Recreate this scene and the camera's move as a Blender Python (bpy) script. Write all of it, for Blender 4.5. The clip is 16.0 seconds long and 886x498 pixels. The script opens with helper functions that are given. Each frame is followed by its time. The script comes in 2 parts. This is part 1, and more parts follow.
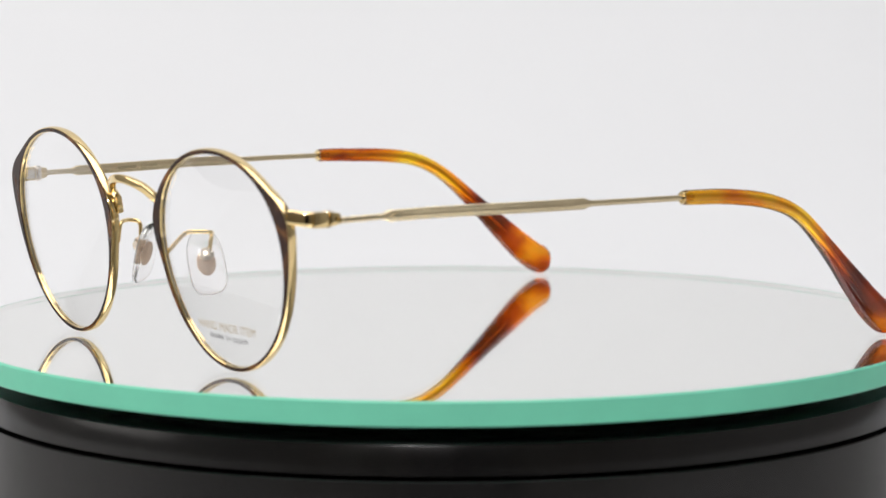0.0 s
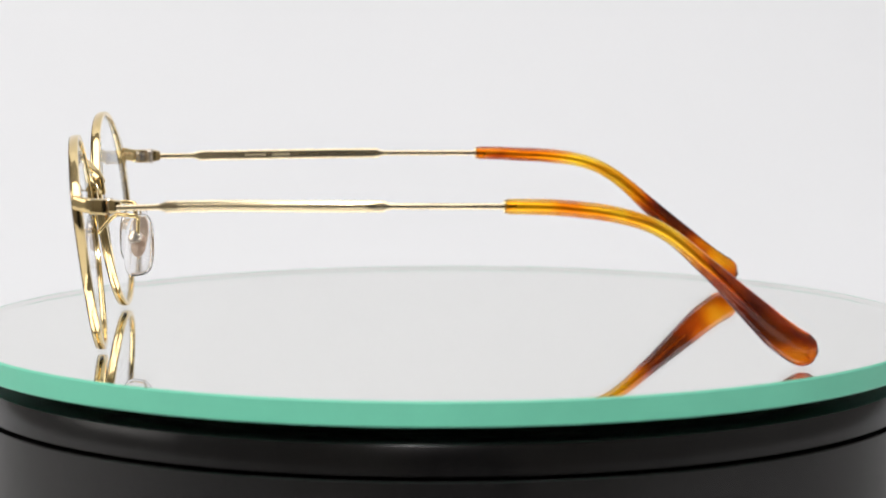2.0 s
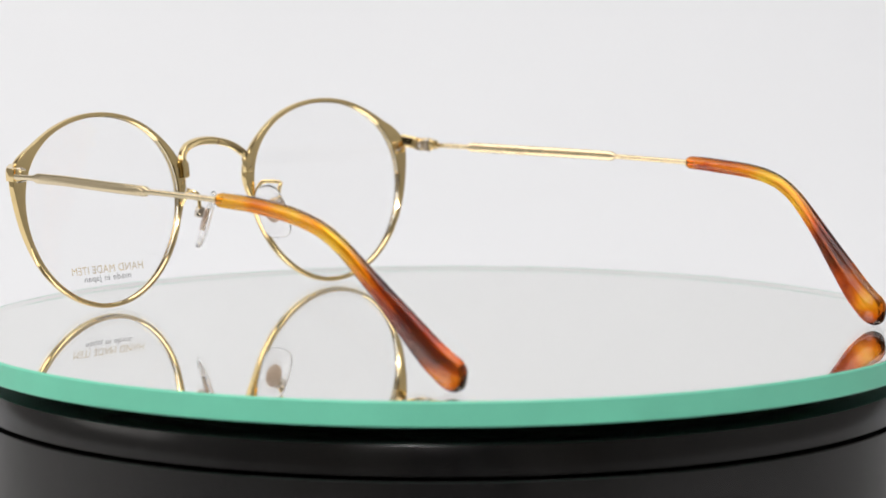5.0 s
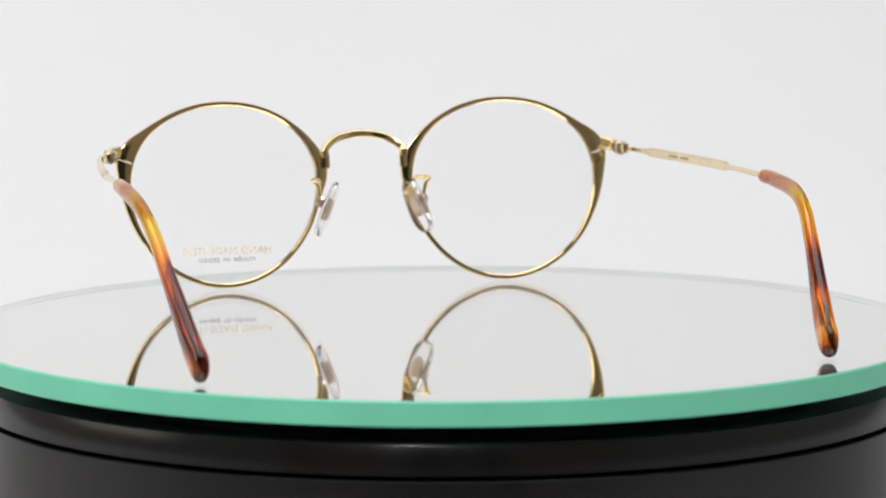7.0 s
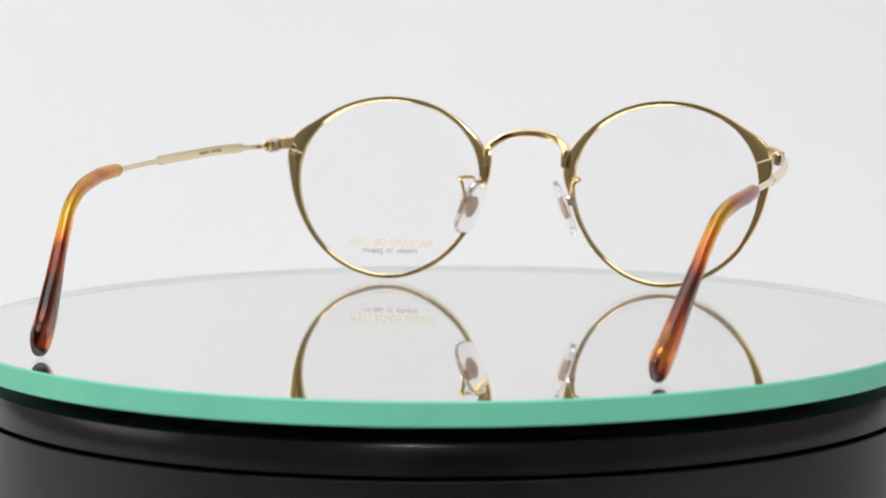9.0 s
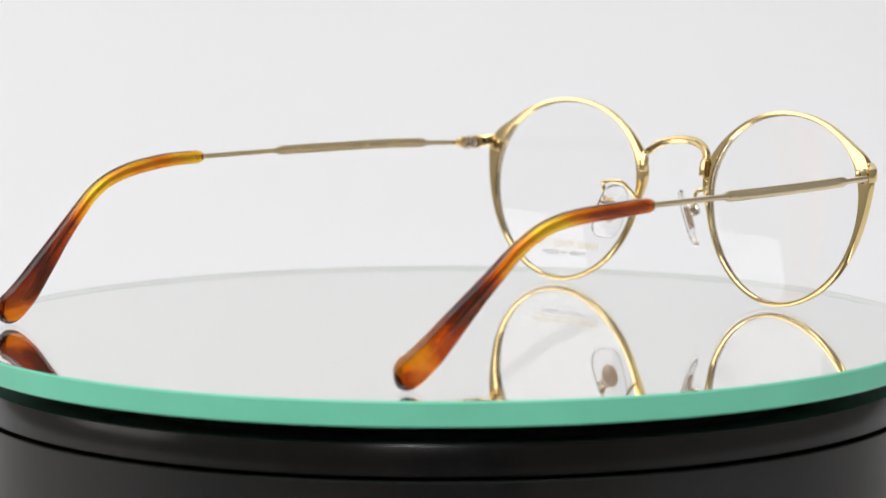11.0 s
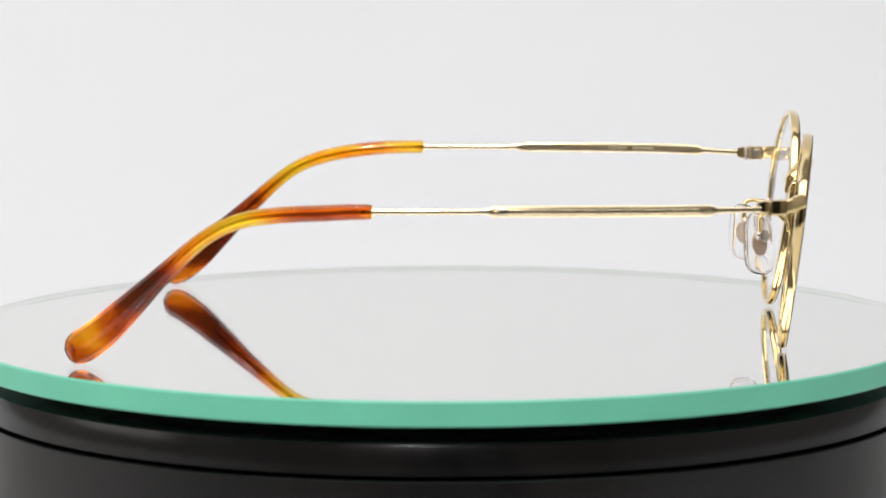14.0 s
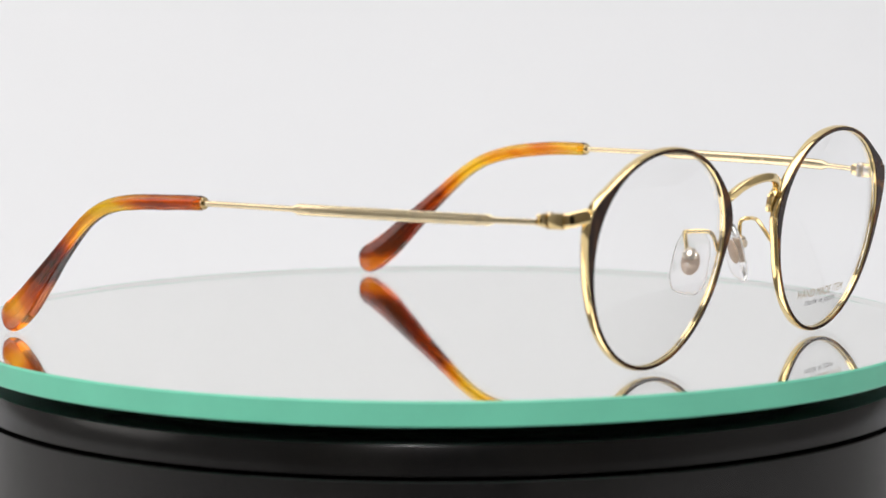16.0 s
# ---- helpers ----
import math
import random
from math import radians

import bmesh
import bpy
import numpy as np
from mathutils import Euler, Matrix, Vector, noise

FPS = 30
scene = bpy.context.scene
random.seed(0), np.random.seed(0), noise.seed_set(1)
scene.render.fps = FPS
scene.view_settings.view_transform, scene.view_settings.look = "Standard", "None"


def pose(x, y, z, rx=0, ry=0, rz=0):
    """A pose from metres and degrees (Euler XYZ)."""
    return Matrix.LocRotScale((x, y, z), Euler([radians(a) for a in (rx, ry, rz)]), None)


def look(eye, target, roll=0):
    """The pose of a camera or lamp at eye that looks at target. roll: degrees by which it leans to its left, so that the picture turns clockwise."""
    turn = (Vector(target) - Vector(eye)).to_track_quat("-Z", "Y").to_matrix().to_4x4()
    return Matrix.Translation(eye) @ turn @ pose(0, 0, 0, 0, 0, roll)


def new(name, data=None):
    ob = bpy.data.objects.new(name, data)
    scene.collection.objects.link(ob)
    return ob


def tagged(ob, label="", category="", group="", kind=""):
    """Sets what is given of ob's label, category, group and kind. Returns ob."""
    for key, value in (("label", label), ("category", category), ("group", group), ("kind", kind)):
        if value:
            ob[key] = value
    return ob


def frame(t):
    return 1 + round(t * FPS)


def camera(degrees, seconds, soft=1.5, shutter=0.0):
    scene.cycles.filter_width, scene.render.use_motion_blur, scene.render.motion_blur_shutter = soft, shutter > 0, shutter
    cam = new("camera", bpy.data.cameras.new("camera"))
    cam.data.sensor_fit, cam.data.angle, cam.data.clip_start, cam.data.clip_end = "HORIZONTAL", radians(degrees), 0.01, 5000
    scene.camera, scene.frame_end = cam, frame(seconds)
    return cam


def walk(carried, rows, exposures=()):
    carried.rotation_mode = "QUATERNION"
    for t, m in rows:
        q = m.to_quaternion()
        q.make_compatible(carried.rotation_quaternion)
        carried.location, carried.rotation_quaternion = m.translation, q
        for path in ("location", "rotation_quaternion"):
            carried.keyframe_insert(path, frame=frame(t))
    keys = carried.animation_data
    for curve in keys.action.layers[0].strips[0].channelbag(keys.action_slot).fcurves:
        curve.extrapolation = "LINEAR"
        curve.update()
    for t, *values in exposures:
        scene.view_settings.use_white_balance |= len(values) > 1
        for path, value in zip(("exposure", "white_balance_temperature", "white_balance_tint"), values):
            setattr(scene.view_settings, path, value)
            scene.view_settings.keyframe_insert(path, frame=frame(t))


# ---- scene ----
# A pair of glasses turning on a mirror plate; the camera stands still. Lengths of the small things are in millimetres (MM).
MM = 0.001
cam = camera(16.288, 16.0)
EYE = (0.0, -0.67536, 0.09350)
AIM = (-0.000445, 0.31820, -0.01990)
walk(cam, [(0, look(EYE, AIM, -0.13)), (16.0, look(EYE, AIM, -0.13))])
cam.data.dof.use_dof = True
cam.data.dof.focus_distance = 0.672
cam.data.dof.aperture_fstop = 25.0

# ---- light ----
world = bpy.data.worlds.new("room_air")
scene.world = world
world.use_nodes = True
world.node_tree.nodes["Background"].inputs[0].default_value = (0.9, 0.92, 1.0, 1)
world.node_tree.nodes["Background"].inputs[1].default_value = 0.02


def area(name, eye, target, shape, sx, sy, watts, color):
    d = bpy.data.lights.new(name, "AREA")
    d.shape, d.size, d.size_y, d.energy, d.color = shape, sx, sy, watts, color
    ob = new(name, d)
    ob.matrix_world = look(eye, target)
    return ob


area("ceiling_light", (0.0, -0.30, 1.77), (0.0, -0.30, 0.0), "RECTANGLE", 1.8, 1.7, 23.3, (0.965, 0.98, 1.0))
# no such lamp is known: fill added to brighten the backdrop's left
area("left_fill", (-1.45, 0.05, 0.80), (-0.2, 0.75, 0.25), "RECTANGLE", 1.2, 1.2, 8.2, (1.0, 0.97, 0.93))
area("round_led_lamp", (-0.16, -1.15, 0.72), (0.0, 0.0, 0.0), "DISK", 0.045, 0.045, 5.6, (1.0, 0.98, 0.97))


# ---- materials ----
def material(name):
    m = bpy.data.materials.new(name)
    m.use_nodes = True
    nt = m.node_tree
    return m, nt, nt.nodes["Principled BSDF"]


def node(nt, kind, **inputs):
    n = nt.nodes.new(kind)
    for k, v in inputs.items():
        n.inputs[k.replace("_", " ")].default_value = v
    return n


def noise_of(nt, scale, detail=4.0, rough=0.55, stretch=(1, 1, 1)):
    co = nt.nodes.new("ShaderNodeTexCoord")
    mp = nt.nodes.new("ShaderNodeMapping")
    mp.inputs["Scale"].default_value = stretch
    n = node(nt, "ShaderNodeTexNoise", Scale=scale, Detail=detail, Roughness=rough)
    nt.links.new(co.outputs["Object"], mp.inputs["Vector"])
    nt.links.new(mp.outputs["Vector"], n.inputs["Vector"])
    return n


def ramp(nt, source, stops):
    r = nt.nodes.new("ShaderNodeValToRGB")
    while len(r.color_ramp.elements) < len(stops):
        r.color_ramp.elements.new(0.5)
    for e, (p, c) in zip(r.color_ramp.elements, stops):
        e.position, e.color = p, (*c, 1)
    nt.links.new(source, r.inputs["Fac"])
    return r


def surface(name, color, rough, metal=0.0, vary=0.06, scale=40.0, bump=0.0, bump_scale=400.0, rough_vary=0.0, ior=1.5):
    """A plain surface with mottled colour at one scale and fine relief at another."""
    m, nt, b = material(name)
    n = noise_of(nt, scale)
    lo = tuple(c * (1 - vary) for c in color)
    hi = tuple(min(1, c * (1 + vary)) for c in color)
    r = ramp(nt, n.outputs["Fac"], [(0.3, lo), (0.7, hi)])
    nt.links.new(r.outputs["Color"], b.inputs["Base Color"])
    b.inputs["Roughness"].default_value, b.inputs["Metallic"].default_value = rough, metal
    b.inputs["IOR"].default_value = ior
    f = noise_of(nt, bump_scale, 3.0)
    if rough_vary:
        rr = node(nt, "ShaderNodeMapRange")
        rr.inputs["To Min"].default_value, rr.inputs["To Max"].default_value = rough - rough_vary, rough + rough_vary
        nt.links.new(f.outputs["Fac"], rr.inputs["Value"])
        nt.links.new(rr.outputs["Result"], b.inputs["Roughness"])
    if bump:
        bp = node(nt, "ShaderNodeBump", Strength=bump, Distance=0.0002)
        nt.links.new(f.outputs["Fac"], bp.inputs["Height"])
        nt.links.new(bp.outputs["Normal"], b.inputs["Normal"])
    return m


def clear(name, color, rough, ior):
    m, nt, b = material(name)
    b.inputs["Base Color"].default_value = (*color, 1)
    b.inputs["Roughness"].default_value, b.inputs["IOR"].default_value = rough, ior
    b.inputs["Transmission Weight"].default_value = 1.0
    return m


def tortoise(name, clear_part, stops, scale, stretch, rough, gloss=0.5, drift=0.0):
    """Mottled amber acetate: part of the light goes through it, part is scattered in it."""
    m, nt, b = material(name)
    n = noise_of(nt, scale, 3.0, 0.5, stretch)
    n.inputs["Distortion"].default_value = 0.6
    fac = n.outputs["Fac"]
    if drift:
        # the sheet that the sleeves are cut from runs in bands: amber, honey at the bend, dark, amber at the end
        co = nt.nodes.new("ShaderNodeTexCoord")
        xyz = nt.nodes.new("ShaderNodeSeparateXYZ")
        nt.links.new(co.outputs["Object"], xyz.inputs[0])
        run = node(nt, "ShaderNodeMapRange")
        run.inputs["From Min"].default_value, run.inputs["From Max"].default_value = -0.075, -0.005
        nt.links.new(xyz.outputs["Y"], run.inputs["Value"])
        # the end's tone is darkened for light absorbed along the tip
        bands = ramp(nt, run.outputs["Result"], [(p, (v, v, v)) for p, v in ((0.04, 0.47), (0.11, 0.49), (0.21, 0.45), (0.33, 0.48), (0.45, 0.63), (0.60, 0.65), (0.74, 0.51), (0.95, 0.57))])
        add = nt.nodes.new("ShaderNodeMath")
        add.operation = "MULTIPLY_ADD"
        nt.links.new(fac, add.inputs[0])
        add.inputs[1].default_value = drift
        shift = nt.nodes.new("ShaderNodeMath")
        shift.operation = "SUBTRACT"
        nt.links.new(bands.outputs["Color"], shift.inputs[0])
        shift.inputs[1].default_value = 0.5 * drift
        nt.links.new(shift.outputs[0], add.inputs[2])
        fac = add.outputs[0]
    r = ramp(nt, fac, stops)
    nt.links.new(r.outputs["Color"], b.inputs["Base Color"])
    b.inputs["Specular IOR Level"].default_value = gloss
    b.inputs["Roughness"].default_value, b.inputs["IOR"].default_value = rough, 1.49
    b.inputs["Transmission Weight"].default_value = clear_part
    return m


CORE = surface("gold_core_wire", (1.0, 0.86, 0.40), 0.32, 1.0, 0.04, 300.0)
GOLD = surface("pale_gold", (0.93, 0.72, 0.365), 0.10, 1.0, 0.04, 300.0, 0.0, 2500.0, 0.03)
SATIN_GOLD = surface("satin_gold", (0.88, 0.74, 0.49), 0.19, 1.0, 0.03, 300.0, 0.0, 1500.0, 0.015)
PAD_CORE = surface("beige_metal_core", (0.74, 0.57, 0.44), 0.35, 0.35, 0.05, 900.0)
STEEL = surface("silvery_screw_metal", (0.82, 0.74, 0.64), 0.24, 1.0, 0.05, 900.0)
ENAMEL = tortoise("brown_shell_enamel", 0.0, [(0.38, (0.022, 0.010, 0.008)), (0.55, (0.05, 0.02, 0.010)), (0.68, (0.22, 0.085, 0.02))], 110.0, (1, 1, 1), 0.26, 0.16)
ACETATE = tortoise("amber_acetate", 0.98, [(0.34, (0.030, 0.006, 0.003)), (0.43, (0.17, 0.014, 0.002)), (0.50, (0.52, 0.070, 0.002)), (0.58, (0.92, 0.28, 0.004)), (0.69, (1.0, 0.66, 0.04))], 95.0, (1.5, 0.42, 0.8), 0.02, 0.5, 0.75)
LENS = clear("coated_lens_plastic", (1.0, 1.0, 1.0), 0.0, 1.33)
SILICONE = clear("clear_silicone", (1.0, 0.99, 0.99), 0.10, 1.36)


def pane_surface(name, ior):
    """The upper face of the plate: it mirrors by the angle and lets the rest straight through to the silvering."""
    m, nt, b = material(name)
    nt.nodes.remove(b)
    clear_, gloss_ = nt.nodes.new("ShaderNodeBsdfTransparent"), nt.nodes.new("ShaderNodeBsdfAnisotropic")
    gloss_.inputs["Roughness"].default_value = 0.0
    face, mix = node(nt, "ShaderNodeLayerWeight", Blend=0.5), nt.nodes.new("ShaderNodeMixShader")
    power, share = nt.nodes.new("ShaderNodeMath"), nt.nodes.new("ShaderNodeMath")
    power.operation, share.operation = "POWER", "MULTIPLY_ADD"
    nt.links.new(face.outputs["Facing"], power.inputs[0])
    power.inputs[1].default_value = 5.0
    base = ((ior - 1) / (ior + 1)) ** 2
    nt.links.new(power.outputs[0], share.inputs[0])
    share.inputs[1].default_value, share.inputs[2].default_value = 0.20, base
    nt.links.new(share.outputs[0], mix.inputs[0])
    nt.links.new(clear_.outputs[0], mix.inputs[1])
    nt.links.new(gloss_.outputs[0], mix.inputs[2])
    nt.links.new(mix.outputs[0], nt.nodes["Material Output"].inputs["Surface"])
    return m


GLASS = pane_surface("float_glass", 1.5)
EDGE = surface("ground_green_glass_edge", (0.21, 0.76, 0.53), 0.42, 0.0, 0.05, 60.0, 0.10, 1800.0)


def let_light_through(m, color, share):
    """Part of the light that falls on the surface is scattered out on its other side."""
    nt = m.node_tree
    out, b = nt.nodes["Material Output"], nt.nodes["Principled BSDF"]
    tr = node(nt, "ShaderNodeBsdfTranslucent", Color=(*color, 1))
    mix = nt.nodes.new("ShaderNodeMixShader")
    mix.inputs[0].default_value = share
    nt.links.new(b.outputs[0], mix.inputs[1])
    nt.links.new(tr.outputs[0], mix.inputs[2])
    nt.links.new(mix.outputs[0], out.inputs["Surface"])


let_light_through(EDGE, (0.66, 0.95, 0.84), 0.12)
SILVER = surface("mirror_silver", (0.985, 0.992, 0.962), 0.0, 1.0, 0.005, 20.0)
BLACK = surface("glossy_black_plastic", (0.007, 0.0066, 0.0066), 0.22, 0.0, 0.3, 40.0, 0.15, 160.0, 0.07, 1.40)
PRINT_GOLD = surface("gold_print", (0.52, 0.42, 0.26), 0.5, 0.0, 0.05, 200.0)
PRINT_GREY = surface("grey_print", (0.12, 0.115, 0.12), 0.6, 0.0, 0.05, 200.0)
MARK = surface("etched_mark", (0.45, 0.38, 0.24), 0.5, 0.6, 0.05, 200.0)
PAPER = surface("white_backdrop_paper", (0.80, 0.80, 0.815), 0.85, 0.0, 0.015, 3.0, 0.10, 120.0)
TABLE = surface("white_table_laminate", (0.72, 0.71, 0.70), 0.45, 0.0, 0.03, 6.0, 0.05, 300.0)
PLASTER = surface("light_wall_plaster", (0.62, 0.60, 0.58), 0.9, 0.0, 0.04, 2.0, 0.15, 60.0)
DIM = surface("dim_brown_wall_paint", (0.46, 0.41, 0.35), 0.8, 0.0, 0.06, 2.0, 0.15, 60.0)
DARK = surface("matte_black_panel", (0.010, 0.010, 0.010), 0.95, 0.0, 0.2, 8.0, 0.3, 300.0)
CARPET = surface("dark_grey_floor", (0.07, 0.067, 0.065), 0.9, 0.0, 0.08, 8.0, 0.2, 200.0)


# ---- mesh helpers ----
def part(name, bm, mat, parent, label="", smooth=True, unit=MM, angle=40):
    """Links a bmesh, in millimetres, as one mesh object under a thing or a part."""
    bmesh.ops.recalc_face_normals(bm, faces=bm.faces)
    bm.normal_update()
    if smooth:
        for f in bm.faces:
            f.smooth = True
        for e in bm.edges:
            e.smooth = len(e.link_faces) < 2 or e.calc_face_angle(0) < radians(angle)
    me = bpy.data.meshes.new(name)
    bm.to_mesh(me)
    bm.free()
    me.transform(Matrix.Scale(unit, 4))
    for mm in (mat if isinstance(mat, (list, tuple)) else (mat,)):
        me.materials.append(mm)
    ob = new(name, me)
    if parent is not None:
        ob.parent = parent
    if label:
        ob["label"] = label
    return ob


def lathe(profile, n=96, slot=None):
    """A turned body from (radius, z, ...) rows; closes at the axis where the radius is 0."""
    bm = bmesh.new()
    rings = []
    for r, z in profile:
        if r < 1e-6:
            rings.append([bm.verts.new((0, 0, z))])
        else:
            rings.append([bm.verts.new((r * math.cos(2 * math.pi * k / n), r * math.sin(2 * math.pi * k / n), z)) for k in range(n)])
    for i, (a, b) in enumerate(zip(rings, rings[1:])):
        for k in range(n):
            q = [a[k % len(a)], a[(k + 1) % len(a)], b[(k + 1) % len(b)], b[k % len(b)]]
            q = list(dict.fromkeys(q))
            f = bm.faces.new(q)
            if slot:
                f.material_index = slot[i]
    return bm


def curve_through(points, n):
    """n+1 places on a smooth curve through points, at even steps of length."""
    p = np.array(points, float)
    p = np.vstack([2 * p[0] - p[1], p, 2 * p[-1] - p[-2]])
    fine = []
    for i in range(1, len(p) - 2):
        for t in np.linspace(0, 1, 24, endpoint=False):
            a, b, c, d = p[i - 1], p[i], p[i + 1], p[i + 2]
            fine.append(0.5 * (2 * b + (c - a) * t + (2 * a - 5 * b + 4 * c - d) * t * t + (3 * b - a - 3 * c + d) * t ** 3))
    fine.append(p[-2])
    fine = np.array(fine)
    s = np.concatenate([[0], np.cumsum(np.linalg.norm(np.diff(fine, axis=0), axis=1))])
    e = np.linspace(0, s[-1], n + 1)
    return np.stack([np.interp(e, s, fine[:, k]) for k in range(3)], 1), e


def sweep(path, half_a, half_b, side, n=14, square=2.0, bm=None):
    """A rod along path. half_a: half its size along side, half_b: across that; square: 2 is round, 4 a rounded box."""
    bm = bm or bmesh.new()
    path = np.asarray(path, float)
    tang = np.gradient(path, axis=0)
    tang /= np.linalg.norm(tang, axis=1)[:, None]
    rings = []
    for k, (p, t) in enumerate(zip(path, tang)):
        a = np.array(side, float)
        a = a - t * (a @ t)
        a /= np.linalg.norm(a)
        b = np.cross(t, a)
        ring = []
        for j in range(n):
            w = 2 * math.pi * (j + 0.5) / n
            ca, sb = math.cos(w), math.sin(w)
            q = p + a * half_a[k] * math.copysign(abs(ca) ** (2 / square), ca) + b * half_b[k] * math.copysign(abs(sb) ** (2 / square), sb)
            ring.append(bm.verts.new(q))
        rings.append(ring)
    for r0, r1 in zip(rings, rings[1:]):
        for j in range(n):
            bm.faces.new((r0[j], r0[(j + 1) % n], r1[(j + 1) % n], r1[j]))
    bm.faces.new(rings[0][::-1])
    bm.faces.new(rings[-1])
    return bm


def wire(points, radius, n=24, sides=10, side=(0, 1, 0)):
    path, _ = curve_through(points, n)
    r = [radius] * (n + 1)
    r[0] = r[-1] = radius * 0.7
    return sweep(path, r, r, side, sides)


def box(center, size, bevel, turn=0.0, lean=0.0):
    bm = bmesh.new()
    bmesh.ops.create_cube(bm, size=1.0)
    bmesh.ops.scale(bm, vec=size, verts=bm.verts)
    if bevel:
        bmesh.ops.bevel(bm, geom=bm.edges[:], offset=bevel, segments=2, profile=0.6, affect="EDGES")
    bmesh.ops.transform(bm, matrix=Matrix.Translation(center) @ pose(0, 0, 0, lean, 0, turn), verts=bm.verts)
    return bm


# ---- the room ----
def slab(name, x0, x1, y0, y1, z0, z1, mat):
    bm = box(((x0 + x1) / 2, (y0 + y1) / 2, (z0 + z1) / 2), (x1 - x0, y1 - y0, z1 - z0), 0)
    return tagged(part(name, bm, mat, None, smooth=False, unit=1.0), kind="structure")


# floor, ceiling and walls are unseen: added to close the place and be mirrored
ROOM_FLOOR = -0.80
# out of view, coloured dark so that the black housing mirrors less light
tagged(slab("floor", -1.8, 1.8, -2.4, 1.5, ROOM_FLOOR - 0.1, ROOM_FLOOR, CARPET), "dark grey floor of the room", "floor")
tagged(slab("ceiling", -1.8, 1.8, -2.4, 1.5, 1.80, 1.90, PLASTER), "light plain ceiling", "ceiling")
tagged(slab("wall_north", -1.8, 1.8, 1.40, 1.50, ROOM_FLOOR, 1.80, PLASTER), "light plain wall behind the backdrop", "wall")
tagged(slab("wall_east", 1.70, 1.80, -2.30, 1.40, ROOM_FLOOR, 1.80, PLASTER), "light plain side wall", "wall")
tagged(slab("wall_west", -1.80, -1.70, -2.30, 1.40, ROOM_FLOOR, 1.80, PLASTER), "light plain side wall", "wall")
# out of view; its brown tone is chosen for reflections in the gold
tagged(slab("wall_south", -1.8, 1.8, -2.40, -2.30, ROOM_FLOOR, 1.80, DIM), "dim brown wall facing the table", "wall")
# added panel, out of view: the rims mirror its black behind the camera
tagged(slab("dark_mirrored_panel", -0.24, 0.46, -1.72, -1.70, ROOM_FLOOR, 0.75, DARK), "black panel added out of view for the metal to mirror", "curtain")

TABLE_TOP = -0.058


def table():
    ob = new("table")
    ob.location = (0, 0, ROOM_FLOOR)
    h = TABLE_TOP - ROOM_FLOOR
    part("tabletop", box((0, 0.20, h - 0.015), (1.5, 1.0, 0.03), 0.004), TABLE, ob, unit=1.0)
    for x in (-0.70, 0.70):
        for y in (-0.25, 0.65):
            part("leg", box((x, y, (h - 0.03) / 2), (0.05, 0.05, h - 0.03), 0.004), TABLE, ob, unit=1.0)
    tagged(ob, "white laminate table carrying the turntable", "table")


def backdrop():
    """Paper that lies on the table behind the turntable and sweeps up the wall side in one curve."""
    bm = bmesh.new()
    prof = [(0.125, 0.0), (0.15, 0.0)]
    prof += [(0.15 + 0.50 * math.sin(a), 0.50 - 0.50 * math.cos(a)) for a in np.linspace(0.06, math.pi / 2, 24)]
    prof += [(0.65, 0.9), (0.65, 1.45)]
    rows = []
    for y, z in prof:
        rows.append([bm.verts.new((x, y, z + TABLE_TOP + 0.001)) for x in np.linspace(-0.72, 0.72, 7)])
    for a, b in zip(rows, rows[1:]):
        for k in range(6):
            bm.faces.new((a[k], a[k + 1], b[k + 1], b[k]))
    ob = part("backdrop", bm, PAPER, None, unit=1.0, angle=60)
    sol = ob.modifiers.new("thickness", "SOLIDIFY")
    sol.thickness, sol.offset = 0.0006, -1
    tagged(ob, "seamless white paper backdrop curving up behind the table", "backdrop", kind="structure")


table()
backdrop()


# ---- the turntable and its mirror plate ----
def turntable():
    ob = new("turntable")
    ob.location = (0, 0, TABLE_TOP)
    h = -TABLE_TOP / MM
    base = lathe([(0, 4.0), (70, 4.0), (92, 4.0), (100.5, 2.0), (104.0, 5.0), (103.8, h - 40), (103.2, h - 16.1), (103.0, h - 15.9), (98, h - 15.9), (0, h - 15.9)], 160)
    part("housing", base, BLACK, ob)
    foot = lathe([(0, 0), (11, 0), (12, 1), (12, 4.0), (0, 4.0)], 24)
    for k in range(4):
        a = math.pi / 4 + k * math.pi / 2
        f = part("rubber_foot", foot.copy(), BLACK, ob)
        f.location = (0.082 * math.cos(a), 0.082 * math.sin(a), 0)
    foot.free()
    plat = lathe([(0, 1.35), (96, 1.35), (102.5, 1.35), (102.65, 1.5), (102.6, 2.7), (102.5, 7.3), (102.4, 7.45), (102.1, 7.5), (88.2, 7.5), (88.0, 7.7), (88.0, 11.2), (87.8, 11.4), (0, 11.4)], 200)
    platter = part("platter", plat, BLACK, ob)
    platter.location = (0, 0, (h - 15.9 - 0.5) * MM)
    spindle = lathe([(0, 0.5), (12, 0.5), (12, 1.35), (0, 1.35)], 32)
    part("spindle", spindle, BLACK, platter)
    tagged(ob, "black glossy plastic motor turntable on the white table", "turntable")
    return ob, platter


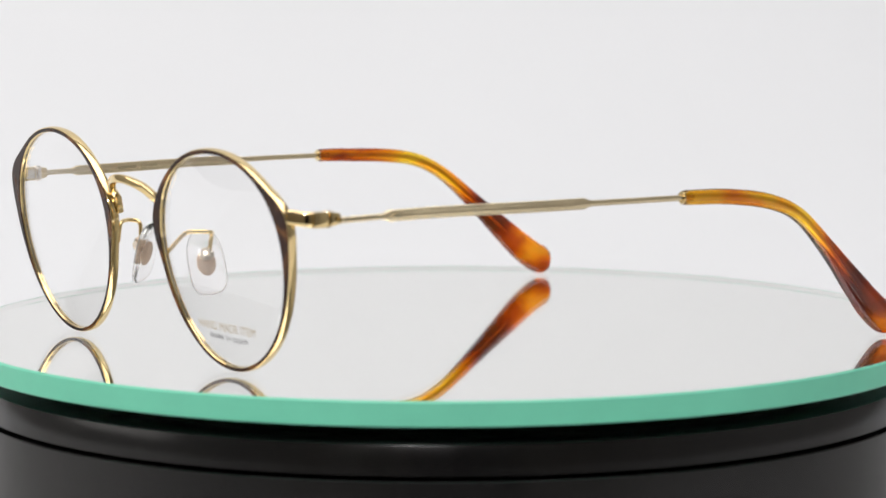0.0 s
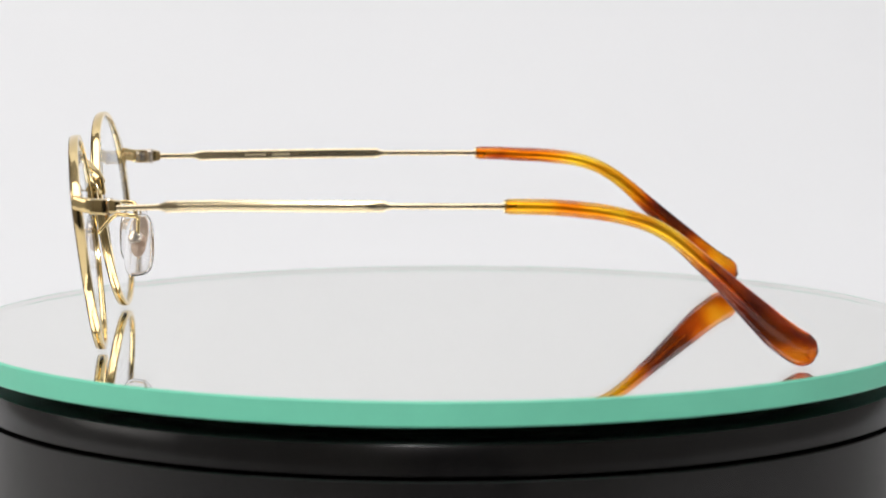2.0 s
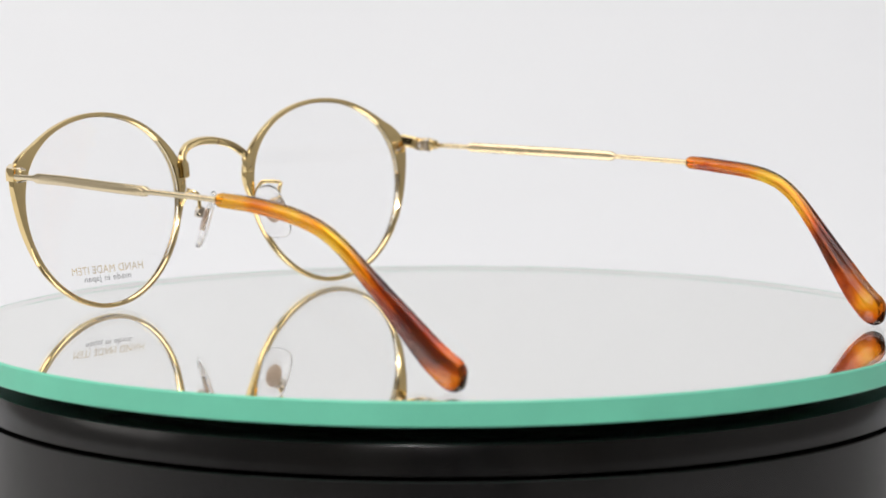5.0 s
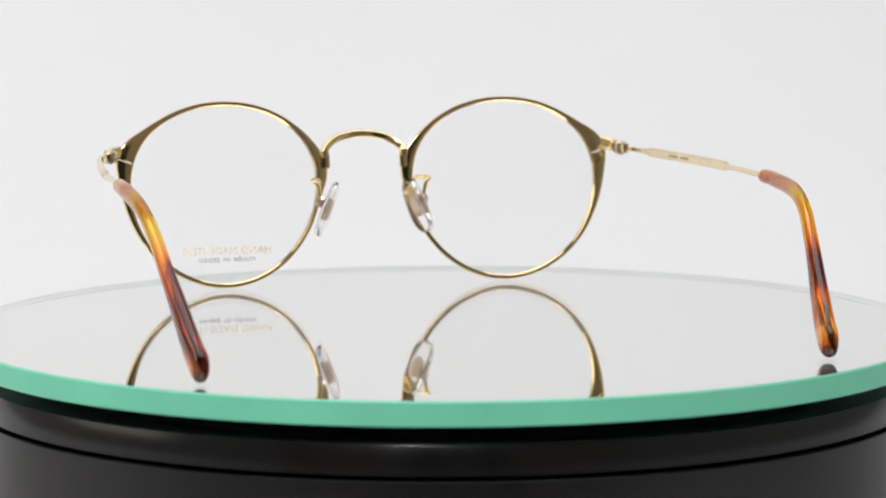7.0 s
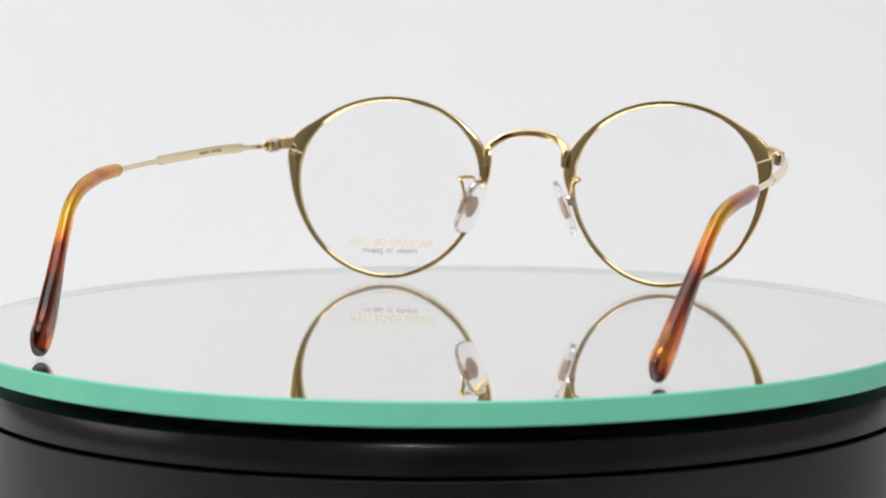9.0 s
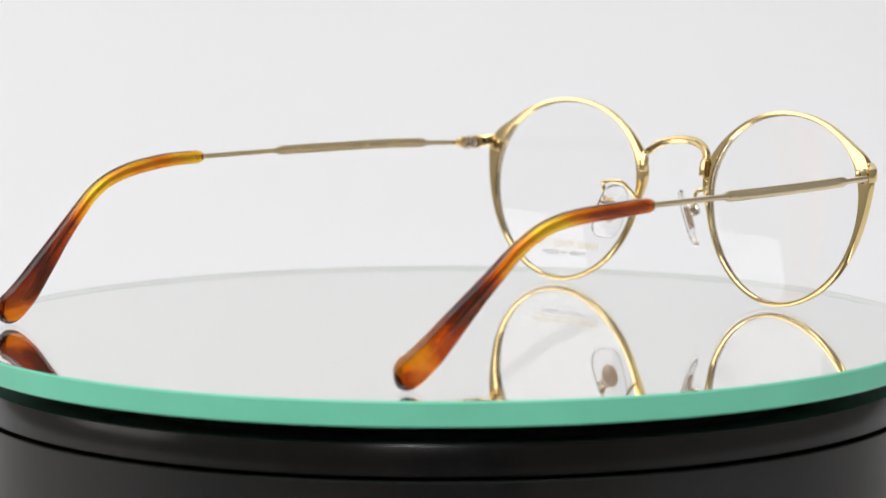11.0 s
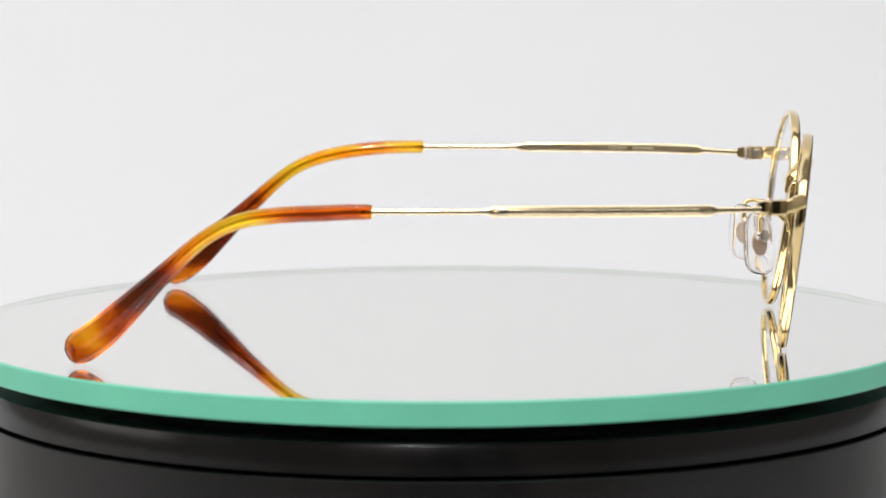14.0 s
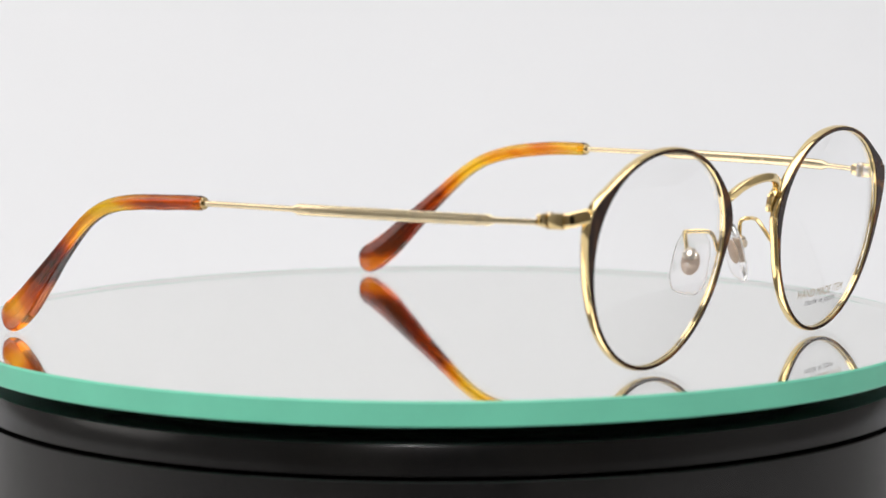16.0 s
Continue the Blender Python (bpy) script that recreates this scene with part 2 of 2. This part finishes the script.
def mirror_plate():
    ob = new("mirror_plate")
    rr, t = 106.26, 5.0
    prof = [(0, -t), (rr - 0.35, -t), (rr, -t + 0.35), (rr, -0.4), (rr - 0.4, 0.0), (0, 0.0)]
    part("glass", lathe(prof, 256, [1, 1, 1, 1, 0]), [GLASS, EDGE], ob, "clear glass with a green ground edge")
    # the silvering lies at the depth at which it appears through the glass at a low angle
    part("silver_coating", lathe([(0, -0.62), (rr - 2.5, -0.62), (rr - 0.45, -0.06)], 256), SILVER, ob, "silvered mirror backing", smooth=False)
    tagged(ob, "round mirror glass plate with a ground green edge", "mirror plate")
    return ob


TURNTABLE, PLATTER = turntable()
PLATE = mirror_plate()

# ---- the glasses ----
# Glasses' space: x across, y to the front, z up, origin on the plate below their middle, in millimetres.
LENS_X, LENS_Y, LENS_Z, TILT, WRAP = 34.60, 74.80, 22.32, 6.7, 2.4
AP, BP, CP = 22.88, 21.46, 2.40
FLARE = [(-180, 2.2), (-172, 0.95), (-160, 0.8), (-90, 0.8), (-45, 0.85), (-28, 1.0), (-13, 1.5), (0, 2.2), (10, 3.3), (18, 4.5), (24, 4.2), (31, 2.5), (44, 1.15), (60, 0.9), (90, 0.85), (135, 0.95), (150, 1.5), (160, 2.3), (168, 2.9), (174, 3.0), (180, 2.2)]


def outline(deg, grow=0.0):
    """A point of the lens's edge and, grow further out along the normal, of the rim; u points to the temple, v up."""
    p = radians(deg)
    u, v = AP * math.cos(p), BP * math.sin(p) + CP * math.cos(p) ** 2
    du, dv = -AP * math.sin(p), BP * math.cos(p) - 2 * CP * math.cos(p) * math.sin(p)
    n = math.hypot(du, dv)
    grow += 0.42 * math.exp(-((deg + 38) / 26) ** 2)  # fuller low on the temple side
    return u + grow * dv / n, v - grow * du / n


def flare(deg):
    around = (np.array([-7.5, -5, -2.5, 0, 2.5, 5, 7.5]) + deg + 180) % 360 - 180
    return float(np.mean(np.interp(around, [f[0] for f in FLARE], [f[1] for f in FLARE])))


def in_front(s, u, v, d):
    """From the plane of a rim (side s, d to the front) to the glasses' space."""
    a, w = radians(TILT), radians(WRAP)
    y = v * math.sin(a) + d * math.cos(a)
    return (s * (LENS_X + u * math.cos(w) + y * math.sin(w)), LENS_Y + y * math.cos(w) - u * math.sin(w), LENS_Z + v * math.cos(a) - d * math.sin(a))


def ring(s, section, n=200):
    """A closed ring round a lens. section(deg) gives (grow, depth) corners."""
    bm = bmesh.new()
    rings = []
    for k in range(n):
        deg = -180 + 360 * k / n
        rings.append([bm.verts.new(in_front(s, *outline(deg, g), d)) for g, d in section(deg)])
    for k in range(n):
        a, b = rings[k], rings[(k + 1) % n]
        for j in range(len(a)):
            bm.faces.new((a[j], a[(j + 1) % len(a)], b[(j + 1) % len(a)], b[j]))
    return bm


def rim_section(deg):
    w, c, d = flare(deg), 0.22, 0.92
    return [(-0.15, -d + c), (-0.15 + c, -d), (w - c, -d), (w - 0.06, -d + 0.06), (w + 0.02, -d + c), (w + 0.10, -0.3), (w + 0.10, 0.3), (w + 0.02, d - c), (w - 0.06, d - 0.06), (w - c, d), (-0.15 + c, d), (-0.15, d - c), (-0.15, 0.35), (0.0, 0.2), (0.0, -0.2), (-0.15, -0.35)]


def enamel_section(deg):
    w = flare(deg)
    return [(-0.02, 0.89), (w - 0.20, 0.89), (w - 0.20, 1.02), (w - 0.28, 1.07), (0.06, 1.07), (-0.02, 1.02)]


def lens_mesh(s, n=96, rings=10):
    bm = bmesh.new()
    layers = []
    for back in (0.0, -0.75):
        grid = []
        for i in range(rings + 1):
            f = i / rings
            row = []
            for k in range(n if i else 1):
                u, v = outline(-180 + 360 * k / n, -0.03)
                u, v = u * f, v * f
                d = 1.75 - (u * u + v * v) / 340 + back
                row.append(bm.verts.new(in_front(s, u, v, d)))
            grid.append(row)
        for a, b in zip(grid, grid[1:]):
            for k in range(n):
                q = list(dict.fromkeys([a[k % len(a)], a[(k + 1) % len(a)], b[(k + 1) % n], b[k]]))
                bm.faces.new(q)
        layers.append(grid[-1])
    for k in range(n):
        bm.faces.new((layers[0][k], layers[0][(k + 1) % n], layers[1][(k + 1) % n], layers[1][k]))
    return bm


def lettering(name, text, width, height, u, v, s, mat, parent):
    """Print on the front of a lens, read from the front."""
    cu = bpy.data.curves.new(name, "FONT")
    cu.body, cu.align_x, cu.align_y, cu.size = text, "CENTER", "CENTER", 1.0
    cu.space_character = 1.06
    tmp = new(name, cu)
    bpy.context.view_layer.update()
    me = bpy.data.meshes.new_from_object(tmp.evaluated_get(bpy.context.evaluated_depsgraph_get()))
    bpy.data.objects.remove(tmp)
    co = np.empty(len(me.vertices) * 3)
    me.vertices.foreach_get("co", co)
    co = co.reshape(-1, 3)
    lo, hi = co.min(0), co.max(0)
    mid, k = (lo + hi) / 2, width / (hi[0] - lo[0])
    ky = height / (hi[1] - lo[1])
    for q in me.vertices:
        x, y = (q.co.x - mid[0]) * k, (q.co.y - mid[1]) * ky
        uu, vv = u - s * x, v + y
        q.co = Vector(in_front(s, uu, vv, 1.83 - (uu * uu + vv * vv) / 340)) * MM
    me.materials.clear()
    me.materials.append(mat)
    me.name = name
    ob = new(name, me)
    ob.parent = parent
    return ob


def nose_pad(s, parent):
    """A clear pad held by a wire loop from the rim's inner edge."""
    root = in_front(s, *outline(-172, 0.6), -0.9)
    back = 67.2 + 1.2 * s
    pts = [root, (s * 12.2, back + 5.3, 25.4), (s * 13.8, back + 3.2, 25.9), (s * 14.7, back + 1.5, 25.8), (s * 14.4, back + 0.4, 25.6), (s * 13.6, back, 24.9), (s * 13.2, back + 0.1, 22.8), (s * 12.9, back + 0.2, 21.0)]
    part("pad_arm", wire(pts, 0.45, 48, 10, (s, 0.2, 0.1)), GOLD, parent, "gold wire arm")
    c, turn = Vector((s * 11.35, 67.2 + 1.2 * s, 19.1)), 28 * s
    m = Matrix.Translation(c) @ pose(0, 0, 0, 0, -s * 21, 0) @ pose(0, 0, 0, 0, 0, turn)
    bm = bmesh.new()
    rows = []
    n = 40
    for f, deep in ((0.0, -0.85), (0.3, -0.80), (0.6, -0.66), (0.85, -0.46), (0.96, -0.30), (1.0, -0.08), (1.0, 0.08), (0.96, 0.30), (0.85, 0.48), (0.6, 0.70), (0.3, 0.86), (0.0, 0.92)):
        row = []
        for k in range(n if f else 1):
            a, d = 2 * math.pi * k / n, deep
            x = 3.75 * math.copysign(abs(math.cos(a)) ** 0.66, math.cos(a)) * f
            z = 6.85 * math.copysign(abs(math.sin(a)) ** 0.72, math.sin(a)) * f
            x *= 1 - 0.09 * math.sin(a)
            d += 0.05 * (z / 6.85) ** 2 * (1 if d > 0 else -1)
            row.append(bm.verts.new(m @ Vector((-s * d, x, z))))
        rows.append(row)
    for a, b in zip(rows, rows[1:]):
        for k in range(n):
            bm.faces.new(list(dict.fromkeys([a[k % len(a)], a[(k + 1) % len(a)], b[(k + 1) % len(b)], b[k % len(b)]])))
    pad = part("nose_pad", bm, SILICONE, parent, "clear silicone nose pad", angle=70)
    core = lathe([(0, -0.18), (1.7, -0.18), (1.9, 0), (1.7, 0.18), (0, 0.18)], 28)
    bmesh.ops.scale(core, vec=(1.0, 1.45, 1.0), verts=core.verts)
    bmesh.ops.transform(core, matrix=m @ pose(0, 0, 0, 90, 0, 0) @ pose(0, 0, 0, 0, 90 * s, 0), verts=core.verts)
    part("metal_core", core, PAD_CORE, pad, "beige metal core")
    bx = box((0, 0, 0), (2.0, 2.3, 2.7), 0.7)
    bmesh.ops.transform(bx, matrix=m @ pose(s * 2.0, -0.3, 1.2), verts=bx.verts)
    holder = part("pad_box", bx, STEEL, parent, "silvery pad holder")
    sc = lathe([(0, -1.4), (0.75, -1.4), (0.75, 1.3), (0.6, 1.5), (0, 1.5)], 16)
    bmesh.ops.transform(sc, matrix=m @ pose(s * 2.1, -0.3, 1.2) @ pose(0, 0, 0, 90, 0, 0), verts=sc.verts)
    part("screw", sc, STEEL, holder)


def temple(s, parent, lift):
    """A side arm: a thin rod, pressed flat over its front half, with an amber sleeve over its rear half."""
    z0 = 32.5 + lift
    rod = [(65.0, 66.6, 32.15 + lift * 0.45), (68.0, 48, z0 - 0.05), (70.3, 28, z0), (71.2, 13, z0), (71.65, -9.75, z0 - 0.1), (71.7, -12.0, z0 - 0.12)]
    path, e = curve_through([(s * x, y, z) for x, y, z in rod], 110)
    y = path[:, 1]
    flat = np.clip(np.minimum((58.2 - y) / 1.6, (y - 12.8) / 1.6), 0, 1)
    flat = flat * flat * (3 - 2 * flat)
    arm = part("temple", sweep(path, 0.62 - 0.06 * flat, 0.60 + 0.54 * flat, (1, 0, 0), 20, 3.2), SATIN_GOLD, parent, "slim pale gold metal side arm", angle=50)
    # a raised flat rib with pointed ends along the middle of the pressed part, outside
    k = [i for i in range(len(path)) if 13.6 < y[i] < 57.6]
    rib = path[k] + np.array([s * 0.46, 0, 0])
    taper = np.clip(np.minimum(57.6 - y[k], y[k] - 13.6) / 2.2, 0.08, 1)
    part("rib", sweep(rib, np.full(len(k), 0.26), 0.62 * taper, (1, 0, 0), 16, 5.0), SATIN_GOLD, arm, angle=25)
    for dz in (-0.30, 0.30):
        groove = path[k][4:-4] + np.array([s * 0.71, 0, dz])
        part("fine_ridge", sweep(groove, np.full(len(k) - 8, 0.06), np.full(len(k) - 8, 0.10), (1, 0, 0), 6, 2.0), SATIN_GOLD, arm)
    # faint marks on the inner face
    for a, b in ((46.5, 40.5), (39.5, 35.0)):
        i = [j for j in range(len(path)) if b < y[j] < a]
        part("etched_mark", sweep(path[i] - np.array([s * 0.585, 0, 0]), np.full(len(i), 0.05), np.full(len(i), 0.30), (1, 0, 0), 8, 4.0), MARK, arm, "fine etched line of print")
    # sleeve: its bend is the same on both sides, its front end follows the rod
    near = z0 - 0.1
    sl = [(71.65, -9.75, near), (71.75, -14.6, near - 0.08), (71.65, -19.5, near - 0.3 - 0.05 * s), (71.4, -24.3, near - 0.63 + 0.08 * s), (71.1, -29.2, near - 1.15 + 0.22 * s), (70.7, -33.9, 30.40 - 0.24 * s), (70.2, -38.5, 28.92 - 0.14 * s), (69.65, -42.7, 26.57 - 0.08 * s), (69.0, -46.4, 23.62), (68.4, -49.95, 20.41), (67.7, -53.5, 17.14), (67.0, -56.95, 13.82), (66.35, -60.45, 10.50), (65.7, -63.95, 7.22), (65.1, -67.5, 4.50), (64.8, -69.8, 3.32), (64.6, -72.7, 2.75)]
    if s > 0:
        sl = [(x - 0.35 * min(1.0, max(0.0, (-yy - 12) / 25)), yy, z) for x, yy, z in sl]
    sp, se = curve_through([(s * x, yy, z) for x, yy, z in sl], 90)
    L = se[-1]
    tall = np.interp(se / L, [0, 0.13, 0.27, 0.40, 0.47, 0.53, 0.60, 0.67, 0.73, 0.80, 0.87, 0.93, 1], [1.52, 1.62, 1.66, 1.56, 1.56, 1.64, 1.85, 2.15, 2.55, 2.98, 3.36, 3.48, 3.5])
    wide = np.interp(se / L, [0, 0.4, 0.6, 0.85, 1], [1.45, 1.38, 1.45, 1.80, 1.90])
    rem = np.clip((L - se) / 3.8, 0, 1)
    end = np.sqrt(np.clip(1 - (1 - rem) ** 2.1, 0.0009, 1))
    start = np.interp(se, [0, 0.35], [0.86, 1.0])
    sleeve = part("temple_tip", sweep(sp, wide * end * start, tall * end * start, (1, 0, 0), 24, 2.5), ACETATE, arm, "amber tortoiseshell acetate sleeve", angle=75)
    cut = int(len(sp) * 0.80)
    cr = np.interp(np.arange(cut) / cut, [0, 0.5, 0.75, 1.0], [0.62, 0.55, 0.40, 0.10])
    part("metal_core", sweep(sp[:cut], cr, cr * 1.25, (1, 0, 0), 12, 2.0), CORE, arm, "gold core wire seen through the sleeve")
    collar = lathe([(0.5, -0.15), (1.25, -0.15), (1.3, 0), (1.25, 0.15), (0.5, 0.15)], 20)
    bmesh.ops.transform(collar, matrix=Matrix.Translation((s * 71.65, -9.6, z0 - 0.1)) @ pose(0, 0, 0, 90, 0, 0), verts=collar.verts)
    part("collar", collar, GOLD, arm)
    return arm


def hinge(s, parent, drop):
    """End piece on the rim and the hinge block behind it."""
    u, v = outline(20, 3.4)
    p = Vector(in_front(s, u, v, -0.2))
    pts = [p + Vector((s * 0.5, 0.2, 0)), p + Vector((s * 1.5, -0.7, -0.25 * drop)), p + Vector((s * 3.0, -2.2, -0.7 * drop)), p + Vector((s * 3.7, -4.0, -drop))]
    path, e = curve_through([tuple(q) for q in pts], 16)
    part("end_piece", sweep(path, np.full(17, 0.95), np.full(17, 1.45), (s, 0.4, 0), 16, 4.0), GOLD, parent, angle=45)
    # the split by which the rim opens for the lens
    seam = [in_front(s, *outline(15.5, g), -0.94) for g in (0.1, 1.4, 2.8, 3.9)]
    part("rim_split", wire(seam, 0.13, 8, 8, (0, 1, 0)), STEEL, parent, "bright fine split in the rim")
    q = pts[-1]
    turn = pose(0, 0, 0, 0, 0, s * 6)
    front_leaf = box((0, 0, 0), (2.2, 3.4, 3.1), 0.45)
    bmesh.ops.transform(front_leaf, matrix=Matrix.Translation(q + Vector((s * 0.05, -0.6, 0))) @ turn, verts=front_leaf.verts)
    hg = part("hinge", front_leaf, GOLD, parent, angle=30)
    rear_leaf = box((0, 0, 0), (2.0, 2.5, 2.9), 0.55)
    for v in rear_leaf.verts:
        if v.co.y < -0.4:
            v.co.z *= 0.80
            v.co.x *= 0.85
    bmesh.ops.transform(rear_leaf, matrix=Matrix.Translation(q + Vector((s * 0.30, -3.75, 0.05))) @ turn, verts=rear_leaf.verts)
    part("rear_leaf", rear_leaf, GOLD, hg, angle=30)
    plate = box((0, 0, 0), (0.7, 2.2, 2.0), 0.25)
    bmesh.ops.transform(plate, matrix=Matrix.Translation(q + Vector((-s * 1.2, -0.4, 0))) @ turn, verts=plate.verts)
    part("solder_plate", plate, STEEL, hg, angle=30)
    for dz in (-0.95, 0.0, 0.95):
        kn = lathe([(0, -0.42), (0.85, -0.42), (0.98, -0.30), (0.98, 0.30), (0.85, 0.42), (0, 0.42)], 20)
        bmesh.ops.transform(kn, matrix=Matrix.Translation(q + Vector((-s * 0.75, -2.4, dz))), verts=kn.verts)
        part("knuckle", kn, STEEL, hg)
    sc = lathe([(0, -1.6), (0.8, -1.6), (0.8, 1.5), (0.65, 1.7), (0, 1.7)], 16)
    bmesh.ops.transform(sc, matrix=Matrix.Translation(q + Vector((-s * 0.2, -2.6, 0))), verts=sc.verts)
    part("screw", sc, STEEL, hg)


def eyeglasses():
    ob = new("eyeglasses")
    for s in (-1, 1):
        rim = part("rim", ring(s, rim_section), GOLD, ob, "gold metal rim", angle=30)
        part("enamel", ring(s, enamel_section), ENAMEL, rim, "dark brown tortoiseshell enamel front", angle=30)
        lens = part("lens", lens_mesh(s), LENS, ob, "clear lens", angle=50)
        lens.visible_shadow = False
        if s < 0:
            lettering("print", "HAND MADE ITEM", 21.3, 1.75, -0.5, -13.4, s, PRINT_GOLD, lens)
            lettering("print", "made in japan", 13.9, 1.75, -0.3, -15.6, s, PRINT_GREY, lens)
        nose_pad(s, ob)
        hinge(s, ob, 0.5 if s < 0 else 1.0)
        temple(s, ob, 0.65 if s < 0 else -0.65)
        part("bridge_foot", box((s * 9.6, 75.6, 29.9), (1.9, 1.6, 3.9), 0.55, 0, -9), GOLD, ob)
    arch = [(-9.9, 75.4, 30.6), (-9.8, 76.0, 31.9), (-8.9, 77.2, 33.3), (-6.6, 78.4, 34.9), (-3.4, 79.2, 35.8), (0, 79.4, 36.1), (3.4, 79.2, 35.8), (6.6, 78.4, 34.9), (8.9, 77.2, 33.3), (9.8, 76.0, 31.9), (9.9, 75.4, 30.6)]
    path, e = curve_through(arch, 60)
    f = np.abs(np.linspace(-1, 1, 61))
    part("bridge", sweep(path, 0.95 - 0.20 * f, 0.92 - 0.12 * f, (0, 1, 0.12), 24, 4.5), GOLD, ob, "arched gold bridge", angle=60)
    tagged(ob, "round gold metal eyeglasses with amber tortoiseshell tips on a mirror plate", "eyeglasses")
    return ob


GLASSES = eyeglasses()


def spin(t):
    """The turn of the plate in degrees: a nearly even 15.4 degrees a second, clockwise from above, with a slight wander of the motor."""
    k = t - 8.0
    wander = np.interp(t, [0, 1, 1.5, 2, 2.5, 3.5, 4, 6.5, 7, 8, 9, 11.5, 12, 13, 13.5, 14, 15, 16], [-0.28, -0.04, 0.2, 0.28, 0.26, 0.08, -0.13, -0.42, -0.29, -0.1, 0.05, 0.28, 0.22, 0.12, -0.04, -0.17, -0.14, 0.12])
    return 0.12 - 15.235 * k - 0.00487 * k ** 3 + float(wander)


def motions():
    times = [0.5 * k for k in range(33)]
    walk(GLASSES, [(t, pose(0, 0, 0, 0, 0, spin(t)) @ pose(-0.0012, 0, 0, 0, 0, -1.15)) for t in times])
    walk(PLATE, [(t, pose(0, 0, 0, 0, 0, spin(t))) for t in times])
    walk(PLATTER, [(t, pose(0, 0, (-TABLE_TOP / MM - 16.4) * MM, 0, 0, spin(t))) for t in times])


motions()
